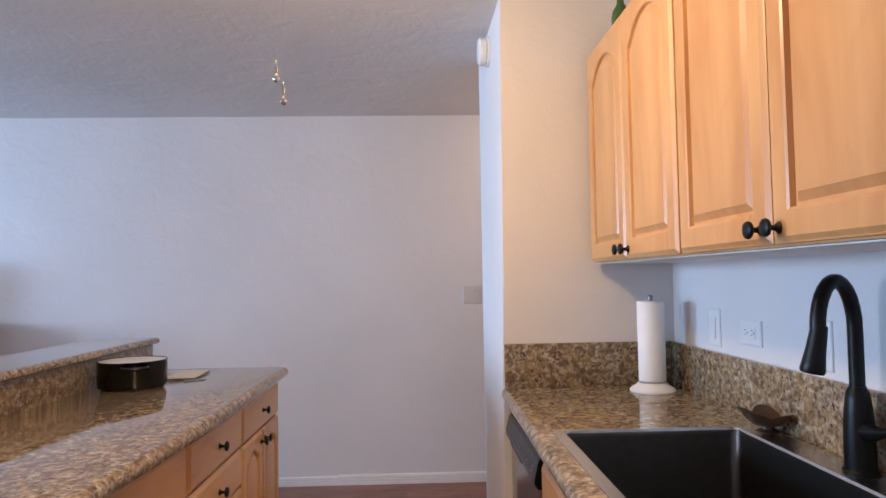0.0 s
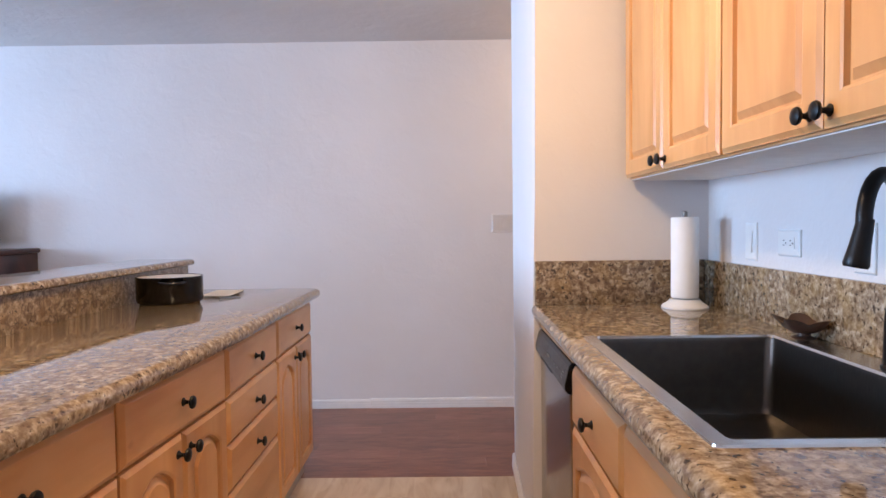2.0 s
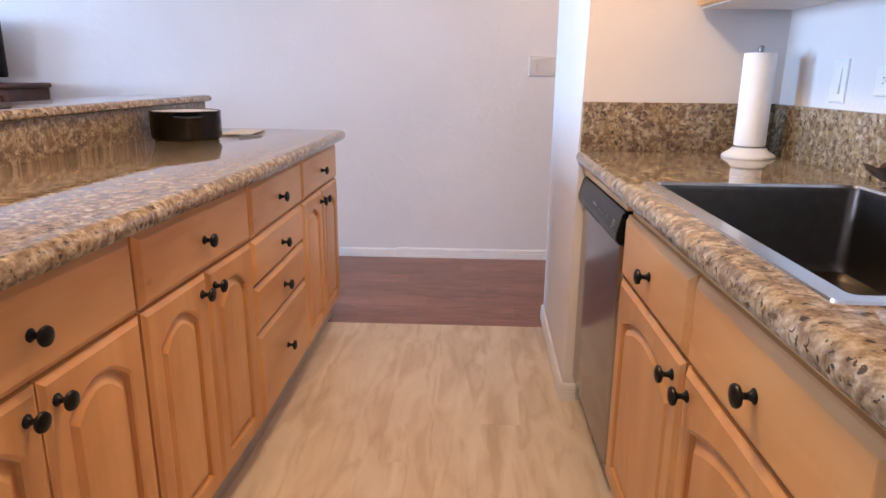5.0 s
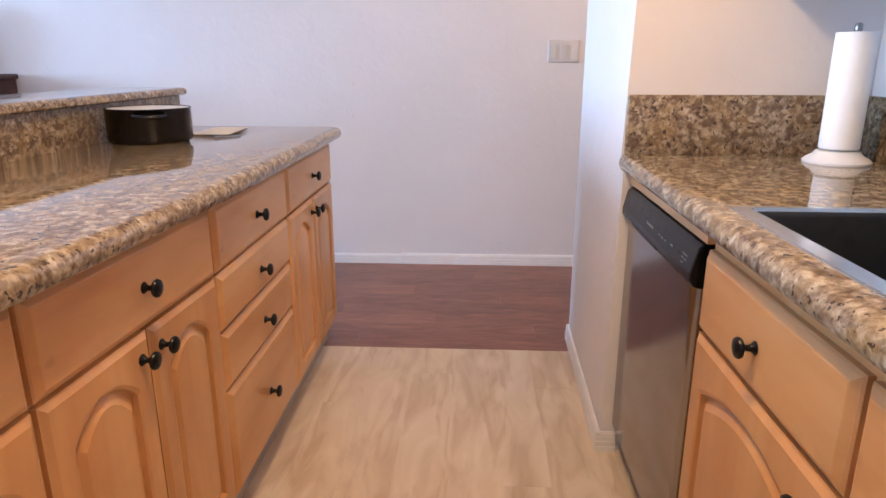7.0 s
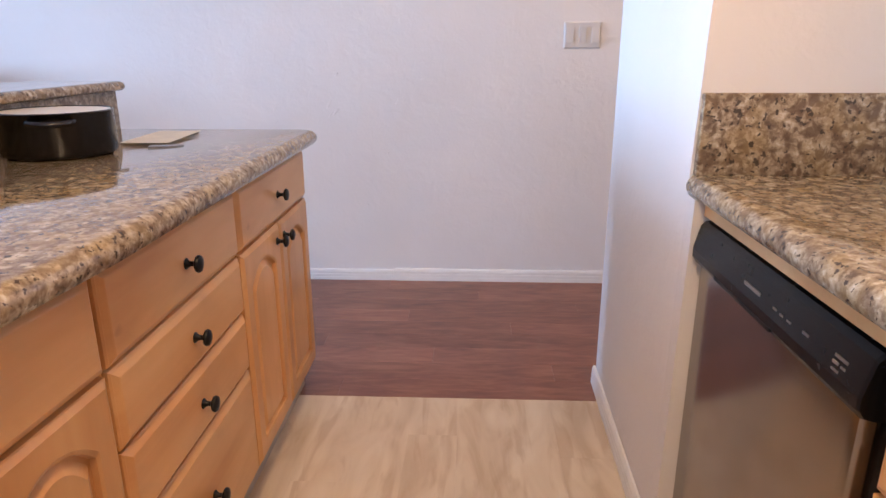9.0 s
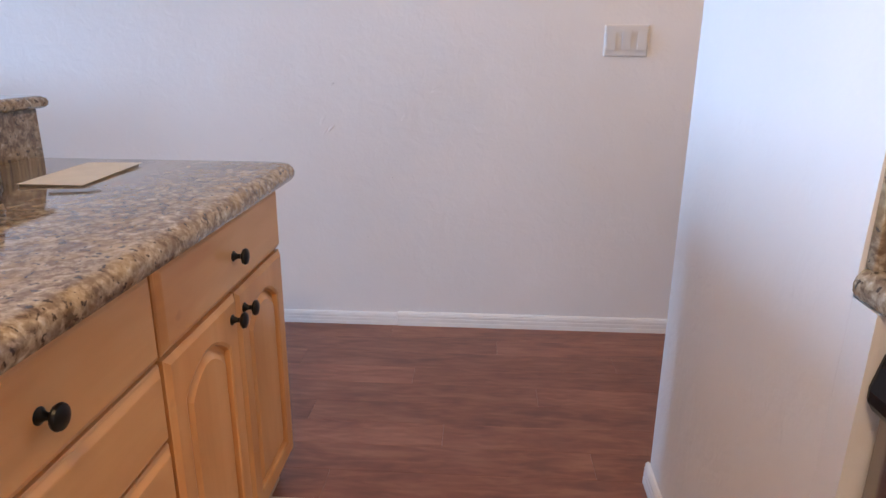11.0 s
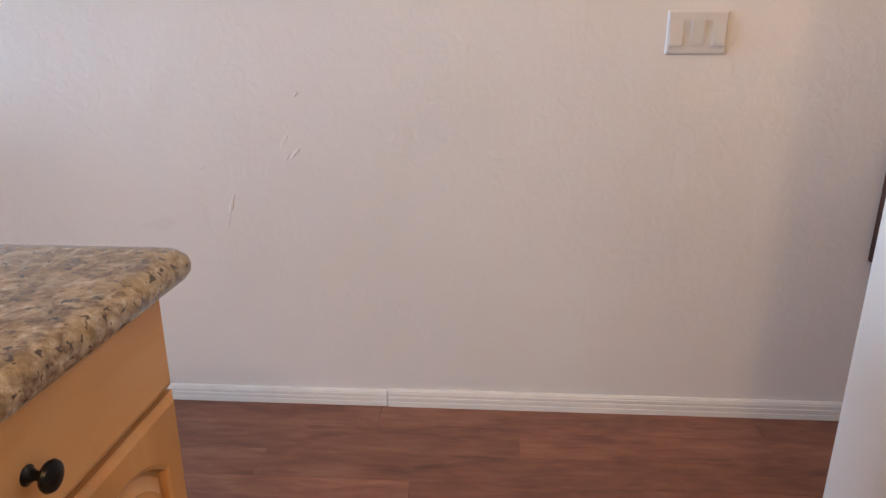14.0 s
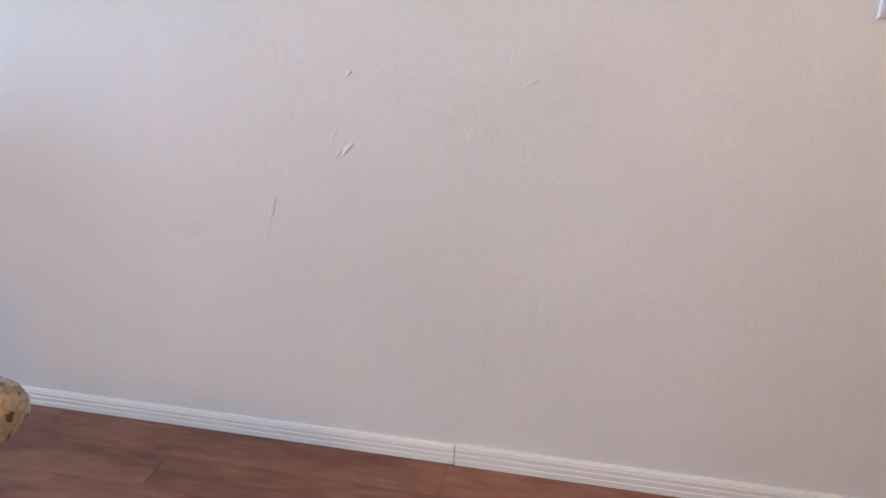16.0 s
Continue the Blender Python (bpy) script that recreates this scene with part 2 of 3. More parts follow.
def loft(name, loops, mat, first=True, last=True, smooth=False):
    n = len(loops[0])
    verts = [p for lp in loops for p in lp]
    faces = []
    for k in range(len(loops) - 1):
        for i in range(n):
            j = (i + 1) % n
            faces.append((k * n + i, k * n + j, (k + 1) * n + j, (k + 1) * n + i))
    if first:
        faces.append(tuple(range(n)))
    if last:
        faces.append(tuple((len(loops) - 1) * n + i for i in range(n)))
    return mesh(name, verts, faces, mat, smooth)


def lathe(name, profile, mat, n=24, axis="z"):
    loops = []
    for r, h in profile:
        ring = []
        for i in range(n):
            a = 2 * math.pi * i / n
            p = (r * math.cos(a), r * math.sin(a), h)
            ring.append(p if axis == "z" else (p[0], -p[2], p[1]))
        loops.append(ring)
    return loft(name, loops, mat, True, True, True)


def tube(name, points, radii, mat, n=14):
    loops, side = [], None
    for i, p in enumerate(points):
        a = Vector(points[max(i - 1, 0)])
        c = Vector(points[min(i + 1, len(points) - 1)])
        d = (c - a).normalized()
        if side is None:
            side = d.orthogonal().normalized()
        side = (side - d * side.dot(d)).normalized()
        up = d.cross(side)
        r = radii[i] if isinstance(radii, (list, tuple)) else radii
        loops.append([Vector(p) + r * (math.cos(2 * math.pi * k / n) * side + math.sin(2 * math.pi * k / n) * up) for k in range(n)])
    return loft(name, loops, mat, True, True, True)


def rounded(x0, x1, y0, y1, r, z, k=5):
    pts = []
    for cx, cy, a0 in ((x1 - r, y1 - r, 0), (x0 + r, y1 - r, 90), (x0 + r, y0 + r, 180), (x1 - r, y0 + r, 270)):
        for i in range(k + 1):
            a = radians(a0 + 90 * i / k)
            pts.append((cx + r * math.cos(a), cy + r * math.sin(a), z))
    return pts


def joined(name, meshes):
    """One mesh out of several, with their materials."""
    b, mats = bmesh.new(), []
    for me in meshes:
        start = len(b.faces)
        b.from_mesh(me)
        b.faces.ensure_lookup_table()
        slot = len(mats)
        mats += list(me.materials)
        for f in b.faces[start:]:
            f.material_index += slot
    out = bpy.data.meshes.new(name)
    b.to_mesh(out)
    b.free()
    for m in mats:
        out.materials.append(m)
    return out


def part(parent, name, me, m=None, label=""):
    ob = new(name, me)
    ob.parent = parent
    if m is not None:
        ob.matrix_local = m
    return tagged(ob, label)


def thing(name, m, label, category, group=""):
    ob = new(name)
    ob.empty_display_size = 0.1
    ob.matrix_world = m
    return tagged(ob, label, category, group)


def single(name, me, m, label, category, group=""):
    ob = new(name, me)
    ob.matrix_world = m
    return tagged(ob, label, category, group)


def structure(name, me, label=""):
    return tagged(new(name, me), label, kind="structure")


# ---- the plan ----
FAR, CEILING, BACK, WEST, EAST = 4.255, 2.375, -1.7, -6.7, 2.6
TOP, UNDER = 0.900, 0.860           # worktop
LEFT, RIGHT = -0.729, 0.257         # faces of doors and drawers
SIDE, END = 0.893, 2.436            # kitchen's long wall and its end wall
STUB = 3.20                         # far end of the thick wall beside the passage
SEAM = 3.08                        # where the kitchen floor ends

wall_far = structure("wall_far", box("wall_far", WEST - 0.15, EAST + 0.15, FAR, FAR + 0.15, 0, CEILING, WALL), "long white textured plaster wall")
stub = [[(x, END, z), (EAST, END, z), (EAST, STUB, z), (0.251, STUB, z)] for x, z in ((0.236, 0), (0.246, 0.858), (0.2555, 1.3), (0.263, CEILING))]
structure("wall_stub", loft("wall_stub", stub, WALL), "thick white wall at the end of the worktop")
structure("wall_return", loft("wall_return", [[(x - 0.005, 2.372, z), (SIDE, 2.372, z), (SIDE, END, z), (x, END, z)] for x, z in ((0.2365, 0), (0.2463, UNDER - 0.002))], WALL), "white return beside the dishwasher")
structure("wall_kitchen", box("wall_kitchen", SIDE, SIDE + 0.15, BACK, END, 0, CEILING, WALL), "white wall behind the sink")
structure("wall_east", box("wall_east", EAST, EAST + 0.15, STUB - 0.4, FAR, 0, CEILING, WALL), "white wall at the passage's end")
structure("wall_south", box("wall_south", WEST, SIDE + 0.15, BACK - 0.15, BACK, 0, CEILING, WALL), "plain white wall")
W0, W1, V0, V1 = WINDOW_Y - 0.7, WINDOW_Y + 0.7, FILL_Y - 0.85, FILL_Y + 0.85
piers = [(BACK - 0.15, V0, 0, CEILING), (V1, W0, 0, CEILING), (W1, FAR, 0, CEILING)]
piers += [(a, b, p, q) for a, b in ((V0, V1), (W0, W1)) for p, q in ((0, 0.9), (2.25, CEILING))]
structure("wall_west", boxes("wall_west", [(WEST - 0.15, WEST, *r) for r in piers], WALL), "white living room wall with a window and an added opening")
structure("ceiling", box("ceiling", WEST - 0.15, EAST + 0.15, BACK - 0.15, FAR + 0.15, CEILING, CEILING + 0.12, CEIL), "white sprayed-texture ceiling")
# the second frame surrounds the opening added for the fill lamp
for name, a, b in (("window_1", W0, W1), ("fill_opening", V0, V1)):
    c = (a + b) / 2
    bars = [(a, b, 0.9, 0.95), (a, b, 2.2, 2.25), (a, a + 0.05, 0.95, 2.2), (b - 0.05, b, 0.95, 2.2), (c - 0.02, c + 0.02, 0.95, 2.2)]
    structure(name, boxes(name, [(WEST - 0.1, WEST - 0.04, *r) for r in bars], TRIM), "white window frame, out of view")
structure("subfloor", box("subfloor", WEST - 0.15, EAST + 0.15, BACK - 0.15, FAR + 0.15, -0.12, -0.006, CAULK), "dark underlay")


def skirting(name, length, height=0.066):
    """A ribbed skirting board along x, its back at y 0, facing -y."""
    prof = [(0, 0), (-0.013, 0), (-0.013, height * 0.26), (-0.0113, height * 0.31), (-0.0124, height * 0.36), (-0.0124, height * 0.54), (-0.0106, height * 0.59), (-0.0115, height * 0.64),
            (-0.0115, height * 0.78), (-0.0097, height * 0.83), (-0.0105, height * 0.88), (-0.006, height), (0, height)]
    return loft(name, [[(x, y, z) for y, z in prof] for x in (0, length)], TRIM)


def board(name, x, y, turn, length, height=0.066):
    ob = structure(name, skirting(name, length, height), "white ribbed skirting board")
    ob.matrix_world = pose(x, y, 0, 0, 0, turn)


board("baseboard_1", WEST, FAR, 0, -0.587 - WEST, 0.056)
board("baseboard_2", -0.584, FAR - 0.002, 0, EAST + 0.584, 0.063)
board("baseboard_3", 0.2513, STUB + 0.012, -90 - 1.3, STUB + 0.012 - 2.361)
board("baseboard_5", 0.218, 2.372, 0, 0.06)
board("baseboard_4", EAST, STUB, 180, EAST - 0.251)

# ---- base cabinets ----
def arch_loop(w, z0, z1, rise, y, n=18):
    """A closed loop: a level foot, upright sides and an arched head."""
    pts = [(-w + 2 * w * i / n, y, z0) for i in range(n)]
    pts += [(w, y, z0 + (z1 - rise - z0) * i / 4) for i in range(4)]
    for i in range(n):
        u = 2 * i / n - 1
        pts.append((-w * u, y, z1 - rise + rise * (1 - u * u)))
    pts += [(-w, y, z1 - rise - (z1 - rise - z0) * i / 4) for i in range(4)]
    return pts


def door_mesh(width, z0, z1, rise, stile=0.055):
    """An arched door with a raised field, its back at y 0, facing -y."""
    w = width / 2
    a = lambda inset, y, r: arch_loop(w - inset, z0 + inset, z1 - inset, r, y)
    loops = [a(0, 0, 0), a(0, -0.012, 0), a(0.003, -0.013, 0), a(0.012, -0.019, 0), a(stile - 0.006, -0.019, rise), a(stile, -0.0165, rise), a(stile + 0.002, -0.0065, rise),
             a(stile + 0.008, -0.0065, rise), a(stile + 0.024, -0.0165, rise * 0.95), a(stile + 0.027, -0.0165, rise * 0.95)]
    return loft("door", loops, MAPLE, True, True, False)


def drawer_mesh(width, z0, z1):
    w = width / 2
    def r(i, y):
        return [(-w + i, y, z0 + i), (w - i, y, z0 + i), (w - i, y, z1 - i), (-w + i, y, z1 - i)]
    return loft("drawer_front", [r(0, 0), r(0, -0.009), r(0.003, -0.012), r(0.0045, -0.0125), r(0.013, -0.0185), r(0.0155, -0.0195)], MAPLE_FLAT)


KNOB = lathe("knob", [(0.011, 0), (0.011, 0.002), (0.0075, 0.005), (0.005, 0.01), (0.005, 0.016), (0.009, 0.0195), (0.0155, 0.022), (0.017, 0.0255), (0.0155, 0.029), (0.008, 0.032), (0.001, 0.0325)], BLACK, 18, "y")


def knob(front, x, z):
    return part(front, "knob", KNOB, pose(x, -0.0185, z), "dark bronze round knob")


def base_cabinet(m, width, drawers, doors, label, group, hollow=False):
    """drawers: rows of (x centre, width, z0, z1, knob?); doors: rows of (x centre, width, z0, z1, knob x). Face frame at y 0, x from 0 to width."""
    c = thing("base_cabinet", m, label, "cabinet", group)
    rows = [(0, width, 0, 0.55, 0.1, UNDER - 0.002)]
    if hollow:
        rows = [(0, width, 0, 0.018, 0.1, UNDER - 0.002), (0, 0.018, 0.018, 0.55, 0.1, UNDER - 0.002), (width - 0.018, width, 0.018, 0.55, 0.1, UNDER - 0.002),
                (0.018, width - 0.018, 0.018, 0.55, 0.1, 0.118)]
    part(c, "body", boxes("body", rows, MAPLE))
    part(c, "toe_kick", box("toe_kick", 0.0, width, 0.032, 0.5, 0, 0.0985, GREYKICK), None, "pale grey toe kick")
    for x, w, z0, z1, has in drawers:
        d = part(c, "drawer_front", drawer_mesh(w, z0, z1), pose(x, 0, 0))
        if has:
            knob(d, 0, (z0 + z1) / 2 - 0.004)
    for x, w, z0, z1, k in doors:
        d = part(c, "door", door_mesh(w, z0, z1, 0.045), pose(x, 0, 0))
        knob(d, k, z1 - 0.045)
    return c


FACE = 0.0195
KINK, SPLAY = 1.955, 0.048          # the island's near half stands slightly askew


def askew(y):
    return -SPLAY * max(0.0, KINK - y)


bays = (0.19, 0.783, 1.375, 1.955, 2.527, 3.153)
for i in range(5):
    y0, w = bays[i], bays[i + 1] - bays[i]
    turn = math.degrees(math.atan(SPLAY)) if y0 < KINK - 0.01 else 0
    m = pose(LEFT - FACE + askew(y0), y0, 0, 0, 0, 90 - turn)
    if i == 3:
        fronts = [(w / 2, w - 0.01, a, b, True) for a, b in ((0.686, 0.84), (0.544, 0.68), (0.396, 0.538), (0.108, 0.39))]
        base_cabinet(m, w, fronts, [], "light maple drawer unit with four drawers and dark knobs", "cabinets under the island worktop")
    else:
        half = (w - 0.014) / 2
        base_cabinet(m, w, [(w / 2, w - 0.01, 0.686, 0.84, True)],
                     [(0.005 + half / 2, half, 0.108, 0.68, half / 2 - 0.032), (w - 0.005 - half / 2, half, 0.108, 0.68, -half / 2 + 0.032)],
                     "light maple base cabinet with a drawer above two arched doors", "cabinets under the island worktop")

SINK0, SINK1 = 0.69, 1.757
w = SINK1 - SINK0
base_cabinet(pose(RIGHT + FACE, SINK1, 0, 0, 0, -90), w,
             [(0.004 + 0.246, 0.492, 0.666, 0.82, True), (w - 0.032 - 0.264, 0.528, 0.666, 0.82, True)],
             [(0.004 + 0.246, 0.492, 0.108, 0.66, 0.2), (w - 0.032 - 0.264, 0.528, 0.108, 0.66, -0.236)],
             "light maple sink cabinet with two drawer fronts and arched doors", "cabinets under the sink worktop", True)
single("filler_strip", boxes("filler_strip", [(RIGHT + 0.005, RIGHT + 0.03, SINK1 + 0.001, 2.371, 0.828, UNDER - 0.001)], MAPLE_FLAT), pose(0, 0, 0),
       "maple rail above the dishwasher under the worktop", "trim")

# ---- worktops ----
def worktop_edge(inset):
    h = TOP - UNDER
    return [(inset + 0.006, UNDER), (inset + 0.001, UNDER + 0.008), (inset, UNDER + h * 0.45), (inset + 0.003, UNDER + h * 0.7), (inset + 0.011, UNDER + h * 0.92), (inset + 0.022, TOP)]


def island_top():
    loops = []
    for i, z in worktop_edge(0):
        edge = -0.681 - i
        lp = rounded(-1.345, edge, -0.5, 3.165 - i, 0.03, z, 6)
        k = max(j for j, p in enumerate(lp) if abs(p[0] - edge) < 1e-6)
        lp = lp[:k + 1] + [(edge, KINK, z)] + lp[k + 1:] if lp[k][1] < 0 else lp
        lp = [(x + askew(y) if x > -1 else x, y, z) for x, y, z in lp]
        loops.append(lp)
    return loft("worktop", loops, GRANITE, True, True, True)


island = thing("island_worktop", pose(0, 0, 0), "speckled brown granite-look worktop with a raised ledge", "worktop")
part(island, "worktop", island_top())
part(island, "upstand", box("upstand", -1.37, -1.33, -0.5, 3.187, TOP - 0.01, 1.02, GRANITE_SHADED, 0.003))
part(island, "ledge", loft("ledge", [rounded(-1.62 + i, -1.303 - i, -0.5 + i, 3.212 - i, 0.02, z, 5) for i, z in ((0.008, 1.016), (0.001, 1.022), (0, 1.031), (0.003, 1.039), (0.011, 1.044), (0.02, 1.045))], GRANITE, True, True, True))
structure("knee_wall", box("knee_wall", -1.5, -1.372, -0.5, 3.172, 0, 1.014, WALL), "white half wall behind the island cabinets")


def sink_top():
    outer = [rounded(0.228 + i, SIDE - 0.002, 0.668, END - 0.002, 0.004, z, 5) for i, z in worktop_edge(0)]
    outer = [[(x - 0.006 + 0.0102 * (y - 0.668) if x < 0.5 else x, y, z) for x, y, z in lp] for lp in outer]
    hole = [rounded(0.31, 0.81, 0.915, 1.731, 0.02, z, 5) for z in (TOP, UNDER)]
    return loft("worktop", outer + hole, GRANITE, False, False, True)


counter = thing("sink_worktop", pose(0, 0, 0), "speckled brown granite-look worktop with an upstand", "worktop")
part(counter, "worktop", sink_top())
part(counter, "upstand", box("upstand", SIDE - 0.02, SIDE - 0.001, 0.668, END - 0.001, TOP - 0.002, 1.06, GRANITE, 0.003))
part(counter, "upstand", box("upstand", 0.252, SIDE - 0.021, END - 0.02, END - 0.001, TOP - 0.002, 1.06, GRANITE_SHADED, 0.003))

part(counter, "gap_cover", box("gap_cover", 0.236, SIDE - 0.03, 0.654, 0.667, 0.862, TOP + 0.001, ENAMEL, 0.006), None, "black gap cover along the cut end")


# ---- sink and tap ----
def sink():
    s = thing("kitchen_sink", pose(0, 0, 0), "deep dark stainless steel drop-in sink in the worktop", "sink")
    x0, x1, y0, y1 = 0.284, 0.85, 0.893, 1.737
    def r(i, z, rad):
        return rounded(x0 + 0.03 + i, 0.775 - i, y0 + 0.022 + i, y1 - 0.012 - i, rad, z, 5)
    rim = [rounded(x0, x1, y0, y1, 0.012, TOP - 0.001, 5), rounded(x0 + 0.001, x1 - 0.001, y0 + 0.001, y1 - 0.001, 0.012, TOP + 0.004, 5), r(0, TOP + 0.004, 0.014), r(0.002, TOP - 0.002, 0.013)]
    part(s, "rim", loft("rim", rim, RIM, False, False, True))
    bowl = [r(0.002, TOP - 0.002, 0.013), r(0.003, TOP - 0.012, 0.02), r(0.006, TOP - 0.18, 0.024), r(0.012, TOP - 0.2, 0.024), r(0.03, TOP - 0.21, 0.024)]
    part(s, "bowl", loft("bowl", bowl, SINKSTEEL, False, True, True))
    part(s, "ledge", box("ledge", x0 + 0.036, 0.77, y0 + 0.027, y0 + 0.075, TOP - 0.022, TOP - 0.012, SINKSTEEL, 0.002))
    part(s, "drain", lathe("drain", [(0.045, 0), (0.044, 0.004), (0.03, 0.003), (0.028, 0.001), (0.001, 0.001)], STEEL), pose(0.55, 1.32, TOP - 0.2095))


sink()


def tap():
    t = thing("kitchen_tap", pose(0.826, 1.318, TOP + 0.004), "matte black pull-down kitchen tap with a curved neck", "tap")
    part(t, "body", lathe("body", [(0.034, 0), (0.034, 0.004), (0.03, 0.008), (0.028, 0.1), (0.024, 0.14), (0.022, 0.16), (0.017, 0.168), (0.016, 0.172), (0.001, 0.172)], BLACK))
    dx, dy = -0.108, -0.05
    pts = [(0, 0, 0.165), (0, 0, 0.22), (0, 0, 0.29)]
    for i in range(1, 13):
        a = math.pi * i / 13
        pts.append((dx * (1 - math.cos(a)) / 2, dy * (1 - math.cos(a)) / 2, 0.29 + 0.095 * math.sin(a)))
    pts += [(dx, dy, 0.285), (dx, dy, 0.275)]
    part(t, "neck", tube("neck", pts, 0.0145, BLACK))
    part(t, "spray_head", lathe("spray_head", [(0.0148, 0.02), (0.0165, 0.0), (0.0185, -0.03), (0.0212, -0.052), (0.0232, -0.068), (0.021, -0.074), (0.001, -0.074)], BLACK), pose(dx, dy, 0.28, 4, 9, 0))
    part(t, "handle", tube("handle", [(0, -0.02, 0.085), (0.0, -0.045, 0.088), (0, -0.07, 0.094), (0, -0.12, 0.106)], [0.019, 0.016, 0.009, 0.007], BLACK))


tap()


# ---- dishwasher ----
def dishwasher():
    d = thing("dishwasher", pose(RIGHT + 0.007, 2.37, 0, 0, 0, -90), "stainless steel dishwasher with a black control panel", "dishwasher")
    w = 0.598
    part(d, "body", boxes("body", [(0.0, w, 0.03, 0.55, 0.1, 0.825), (0.01, w - 0.01, 0.06, 0.5, 0.0, 0.1)], PLASTIC))
    shape = [(0.004, 0.03), (0.004, 0.005), (0.009, 0.0), (w - 0.048, 0.0), (w - 0.036, 0.004), (w - 0.03, 0.014), (w - 0.03, 0.03)]
    part(d, "door", loft("door", [[(x, y, z) for x, y in shape] for z in (0.1, 0.736)], STEEL, True, True, True))
    panel = [(0.03, 0.733), (0.002, 0.733), (-0.012, 0.737), (-0.019, 0.748), (-0.0195, 0.764), (-0.008, 0.812), (0.0, 0.82), (0.03, 0.822)]
    part(d, "control_panel", loft("control_panel", [[(x, y * s, 0.778 + (z - 0.778) * s) for y, z in panel] for x, s in ((0.002, 0.9), (0.008, 1), (w - 0.012, 1), (w - 0.006, 0.94))], PLASTIC))
    part(d, "handle_pocket", boxes("handle_pocket", [(0.13, 0.36, -0.0198, -0.012, 0.742, 0.748)], BLACK))
    for x0, x1, z, tall in ((0.25, 0.31, 0.778, 0.006), (0.355, 0.367, 0.778, 0.003), (0.378, 0.388, 0.777, 0.003), (0.4, 0.412, 0.777, 0.003), (0.444, 0.46, 0.779, 0.004),
                            (0.522, 0.55, 0.785, 0.004), (0.522, 0.535, 0.777, 0.004), (0.54, 0.55, 0.777, 0.003), (0.524, 0.54, 0.769, 0.003)):
        slope = -0.0195 + (z - 0.764) * 0.24
        part(d, "printed_mark", boxes("printed_mark", [(x0, x1, slope - 0.0006, slope + 0.004, z, z + tall)], GREY), None, "small grey printed mark")



dishwasher()


# ---- range ----
def cooker():
    c = thing("cooker", pose(RIGHT + 0.01, 0.688, 0, 0, 0, -90), "black freestanding cooker beside the worktop", "cooker")
    w = 0.755
    part(c, "body", box("body", 0.004, w, 0.04, 0.6, 0.0, 0.813, ENAMEL, 0.004))
    part(c, "cooktop", box("cooktop", 0, w + 0.004, -0.004, 0.61, 0.815, 0.858, ENAMEL, 0.01, 3))
    part(c, "control_panel", box("control_panel", 0.004, w, -0.008, 0.045, 0.757, 0.809, ENAMEL, 0.005))
    part(c, "oven_door", box("oven_door", 0.006, w - 0.002, -0.01, 0.04, 0.2, 0.75, STEEL, 0.006))
    part(c, "handle", tube("handle", [(0.012, -0.056, 0.68), (0.2, -0.06, 0.68), (w - 0.2, -0.06, 0.68), (w - 0.012, -0.056, 0.68)], 0.016, PLASTIC))
    for x in (0.03, w - 0.03):
        part(c, "handle_post", tube("handle_post", [(x, -0.056, 0.68), (x, -0.014, 0.68)], 0.011, PLASTIC))
    for x in (0.2, 0.55):
        for y in (0.16, 0.44):
            part(c, "burner", lathe("burner", [(0.095, 0), (0.095, 0.002), (0.08, 0.004), (0.001, 0.004)], BLACK), pose(x, y, 0.858))
    for k in range(5):
        part(c, "dial", lathe("dial", [(0.02, 0), (0.019, 0.014), (0.012, 0.018), (0.001, 0.018)], PLASTIC, 16, "y"), pose(0.09 + 0.14 * k, -0.008, 0.783))


cooker()


# ---- wall cabinets ----
def wall_cabinet(y1, y0, rise):
    z0, z1 = 1.352, 2.125
    w = y1 - y0
    c = thing("wall_cabinet", pose(0.575 + FACE, y1, z0, 0, 0, -90), "light maple wall cabinet with two arched doors", "cabinet", "cabinets above the sink")
    h = z1 - z0
    part(c, "body", boxes("body", [(0, w, 0, 0.02, 0.001, h), (0, 0.016, 0.02, SIDE - 0.575 - FACE - 0.002, 0.001, h), (w - 0.016, w, 0.02, SIDE - 0.575 - FACE - 0.002, 0.001, h),
                                   (0.016, w - 0.016, 0.02, SIDE - 0.575 - FACE - 0.002, h - 0.016, h)], MAPLE))
    part(c, "underside", box("underside", 0.0, w, 0.003, SIDE - 0.575 - FACE - 0.002, -0.003, 0.0, SHELF), None, "pale laminate underside")
    half = (w - 0.016) / 2
    for x, k in ((0.006 + half / 2, half / 2 - 0.028), (w - 0.006 - half / 2, -half / 2 + 0.028)):
        d = part(c, "door", door_mesh(half, 0.006, h - 0.006, rise, 0.06), pose(x, 0, 0))
        knob(d, k, 0.034)


wall_cabinet(2.402, 1.586, 0.07)
wall_cabinet(1.584, 0.75, 0.07)
wall_cabinet(0.748, -0.08, 0.07)


